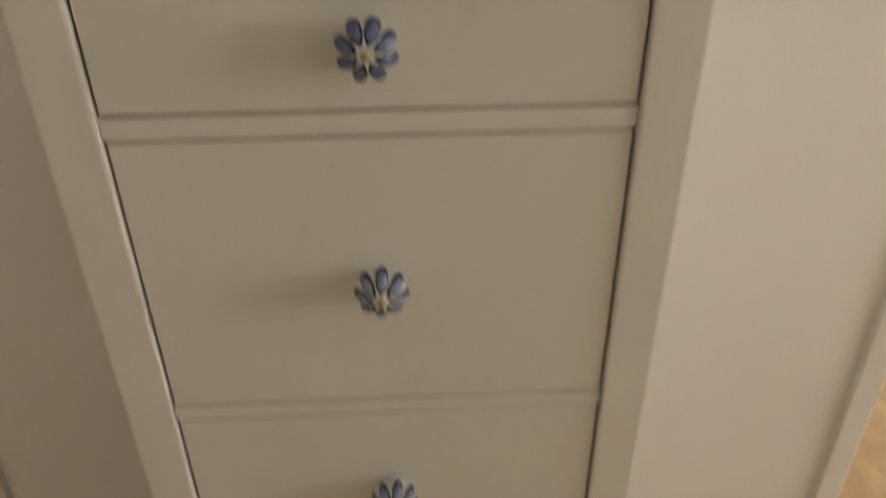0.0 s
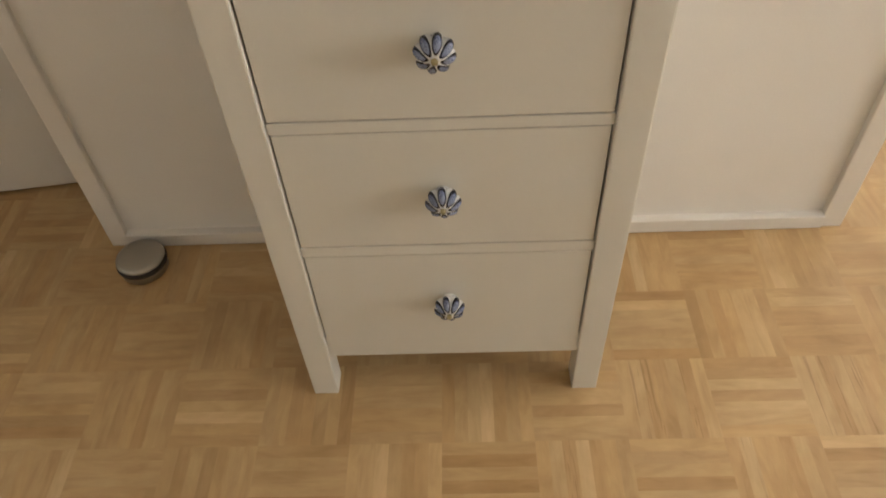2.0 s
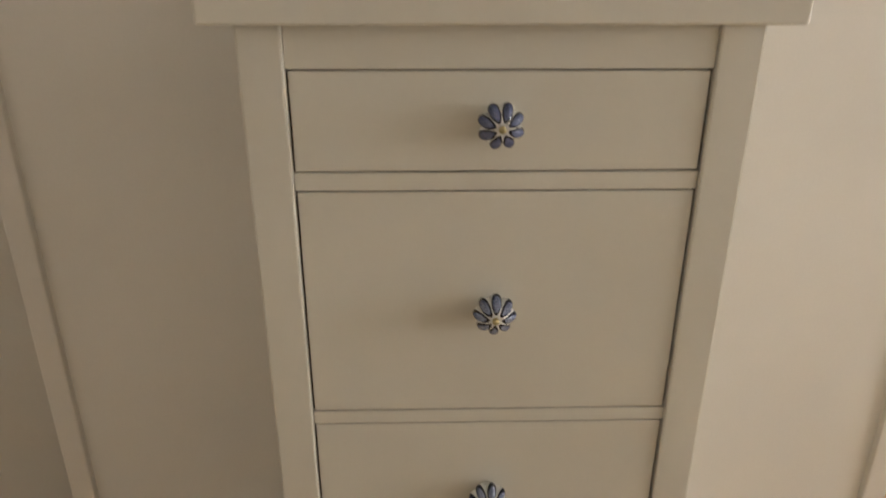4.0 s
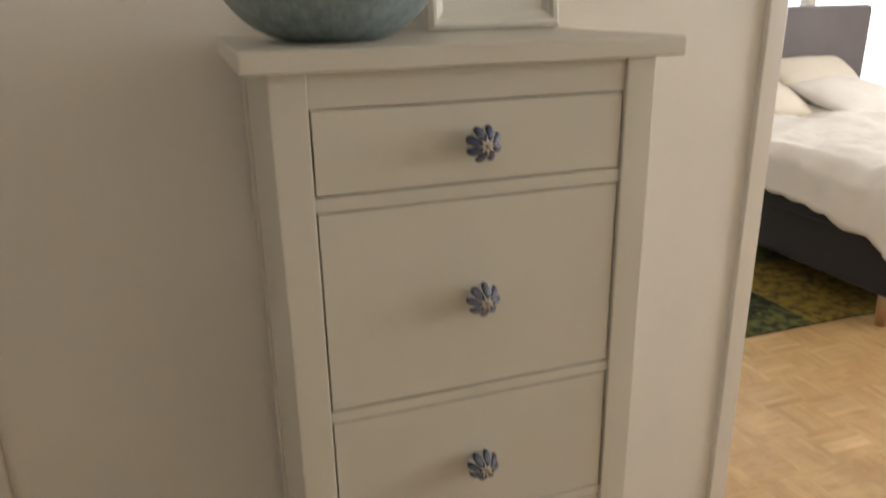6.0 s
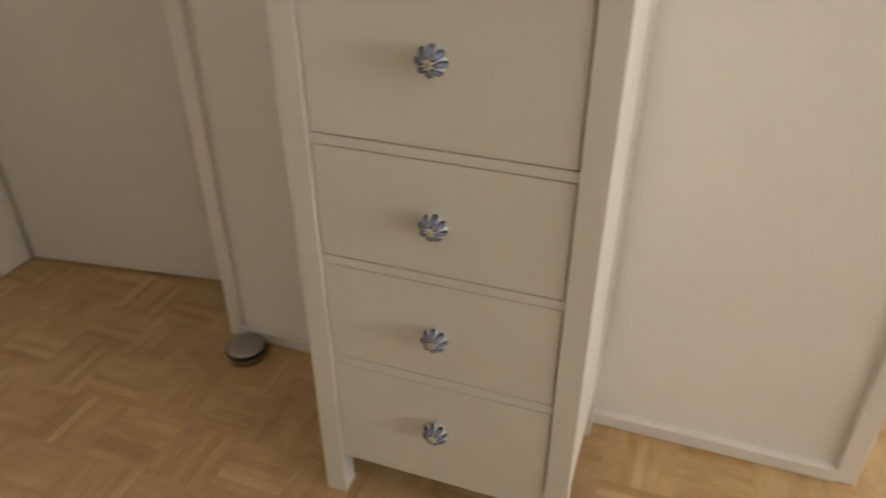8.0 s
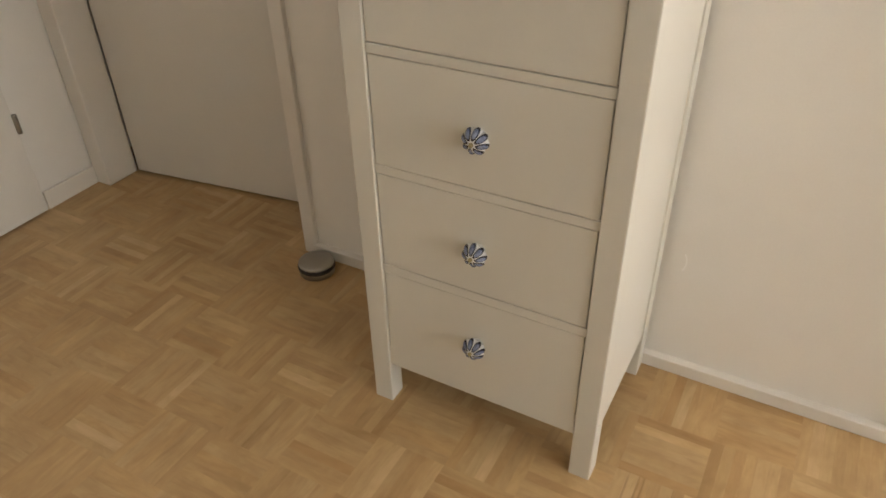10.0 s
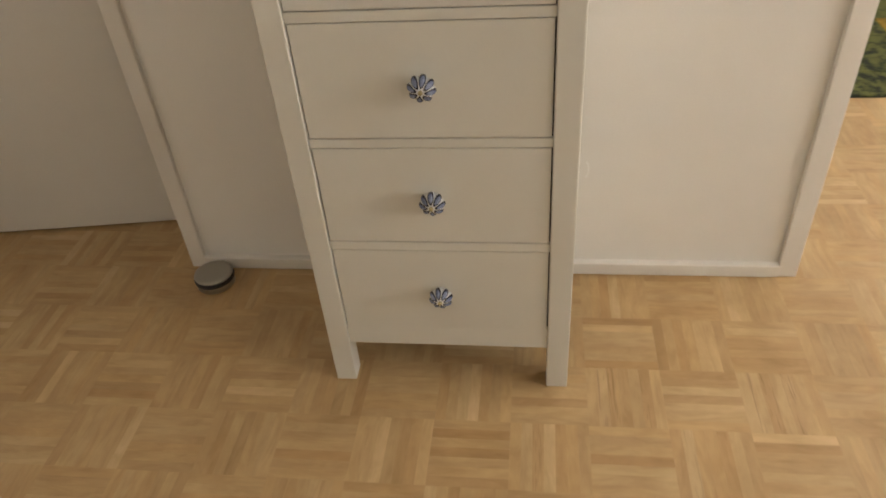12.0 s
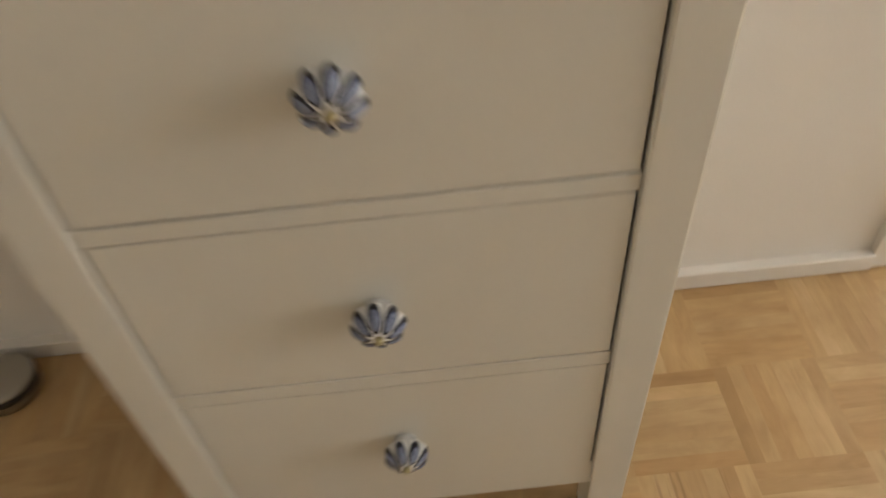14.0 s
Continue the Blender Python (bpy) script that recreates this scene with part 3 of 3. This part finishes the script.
pillow(2.88, 2.78, 0.725, 22, -5, PILLOW, "cream linen pillow lying flat by the headboard")
pillow(3.50, 2.60, 0.72, 17, 9, LINEN, "white pillow lying in front of another pillow")

# ---- parquet: squares of seven strips, turned by quarter from square to square ----
SQ, PX, PY = 0.158, 0.4515, -0.1005
SW, SL, GAP = SQ / 7, SQ, 0.00002
X0, X1, Y0, Y1 = -1.71, 4.70, -2.90, 3.15
structure("floor", box(X0 - 0.1, X1 + 0.1, Y0 - 0.1, Y1 + 0.1, -0.06, -0.003), SUBFLOOR, "oiled light oak mosaic parquet floor in basket weave", "floor")
floor_ob = bpy.data.objects["floor"]
# Strips whose wood is plainly darker, paler or more veined than the rest: square (column, row), strip counted from its low side.
ODD = {
    (0, 2): {6: "dark", 5: "pale"}, (0, 1): {0: "dark", 2: "dark", 3: "pale", 4: "pale", 5: "pale"}, (-1, 1): {0: "dark", 1: "pale", 4: "pale", 6: "dark"},
    (-1, 0): {0: "pale", 1: "veined", 2: "veined", 4: "pale", 5: "veined", 6: "pale"}, (0, 0): {6: "dark", 1: "pale", 3: "pale"}, (1, 0): {1: "veined", 2: "veined", 4: "veined"},
    (1, 1): {1: "dark", 3: "dark", 5: "pale"}, (0, -1): {0: "dark", 1: "veined", 4: "dark", 5: "pale"}, (-1, -1): {6: "pale", 4: "pale", 3: "dark", 2: "pale"},
    (-3, -1): {5: "dark", 3: "dark", 1: "pale"}, (-4, -1): {0: "pale", 1: "pale", 4: "dark"}, (-5, -1): {2: "dark"}, (-5, 0): {6: "dark", 5: "pale", 3: "dark"},
    (-6, 0): {2: "pale", 3: "pale"}, (-4, 0): {3: "pale", 4: "pale"}, (-2, -1): {0: "pale", 2: "veined"}, (-10, 1): {4: "pale", 3: "dark"}, (-10, 0): {3: "pale", 2: "pale"},
    (-9, 1): {5: "pale", 4: "pale"}, (-7, -2): {1: "pale", 3: "pale"}, (-7, 1): {4: "pale", 3: "pale"}, (-11, 1): {2: "dark"}, (-8, 0): {1: "dark", 5: "pale"},
    (-6, -2): {5: "pale"}, (-3, -2): {2: "dark", 5: "pale"}, (-1, -2): {1: "pale", 4: "dark"}, (1, -1): {2: "pale", 5: "dark"}, (-7, -1): {5: "pale"}, (-1, 2): {2: "dark"},
}
KINDS = list(OAKS)


def strip_data(cx, cy, lengthwise, rng):
    """Corners and faces of one strip with a slight chamfer at its top, and its texture places."""
    hl, hw, c = SL / 2 - GAP, SW / 2 - GAP, 0.00004
    lift = rng.uniform(-0.00002, 0.00002)
    pts, uvs = [], []
    for a, b, z in ((hl, hw, -0.003), (hl - 0, hw - 0, -c + lift), (hl - c, hw - c, lift)):
        for sa, sb in ((-1, -1), (1, -1), (1, 1), (-1, 1)):
            u, v = sa * a, sb * b
            uvs.append((u, v))
            pts.append((cx + (v if lengthwise else u), cy + (u if lengthwise else v), z))
    faces = [(8, 9, 10, 11)]
    for k in range(4):
        j = (k + 1) % 4
        faces += [(k, j, 4 + j, 4 + k), (4 + k, 4 + j, 8 + j, 8 + k)]
    if lengthwise:
        faces = [f[::-1] for f in faces]
    return pts, faces, uvs


def strips_mesh(name, items, rng):
    pts, faces, uvs, slots = [], [], [], []
    for cx, cy, lengthwise, kind in items:
        p, f, t = strip_data(cx, cy, lengthwise, rng)
        shift = (rng.uniform(0, 40), rng.uniform(0, 40)) if len(items) > 1 else (0, 0)
        n = len(pts)
        pts += p
        uvs += [(a + shift[0], b + shift[1]) for a, b in t]
        faces += [tuple(n + k for k in face) for face in f]
        slots += [KINDS.index(kind) if len(items) > 1 else 0] * len(f)
    me = bpy.data.meshes.new(name)
    me.from_pydata(pts, [], faces)
    layer = me.uv_layers.new(name="UVMap")
    index = np.empty(len(me.loops), dtype=np.int32)
    me.loops.foreach_get("vertex_index", index)
    layer.data.foreach_set("uv", np.array(uvs, dtype=np.float32)[index].ravel())
    for kind in KINDS if len(items) > 1 else (items[0][3],):
        me.materials.append(OAKS[kind])
    me.polygons.foreach_set("material_index", np.array(slots, dtype=np.int32))
    return me


rng = random.Random(5)
near, far = [], []
for i in range(math.floor((X0 - PX) / SQ), math.ceil((X1 - PX) / SQ)):
    for j in range(math.floor((Y0 - PY) / SQ), math.ceil((Y1 - PY) / SQ)):
        cx, cy = PX + (i + 0.5) * SQ, PY + (j + 0.5) * SQ
        lengthwise = (i + j) % 2 != 0
        for k in range(7):
            off = (k - 3) * SW
            item = (cx + (off if lengthwise else 0), cy + (0 if lengthwise else off), lengthwise, ODD.get((i, j), {}).get(k, "plain"))
            (near if -0.42 < cx < 0.66 and -0.42 < cy < 0.40 else far).append(item)
strip_mesh = {kind: strips_mesh("strip", [(0, 0, False, kind)], rng) for kind in KINDS}
for cx, cy, lengthwise, kind in near[:300]:
    ob = new("strip", strip_mesh[kind])
    ob.parent = floor_ob
    ob.location, ob.rotation_euler = (cx, cy, rng.uniform(-0.00002, 0.00002)), (0, 0, radians(90) if lengthwise else 0)
rest = new("strips", strips_mesh("strips", far + near[300:], rng))
rest.parent = floor_ob
tagged(rest, "", "", "", "stuff")
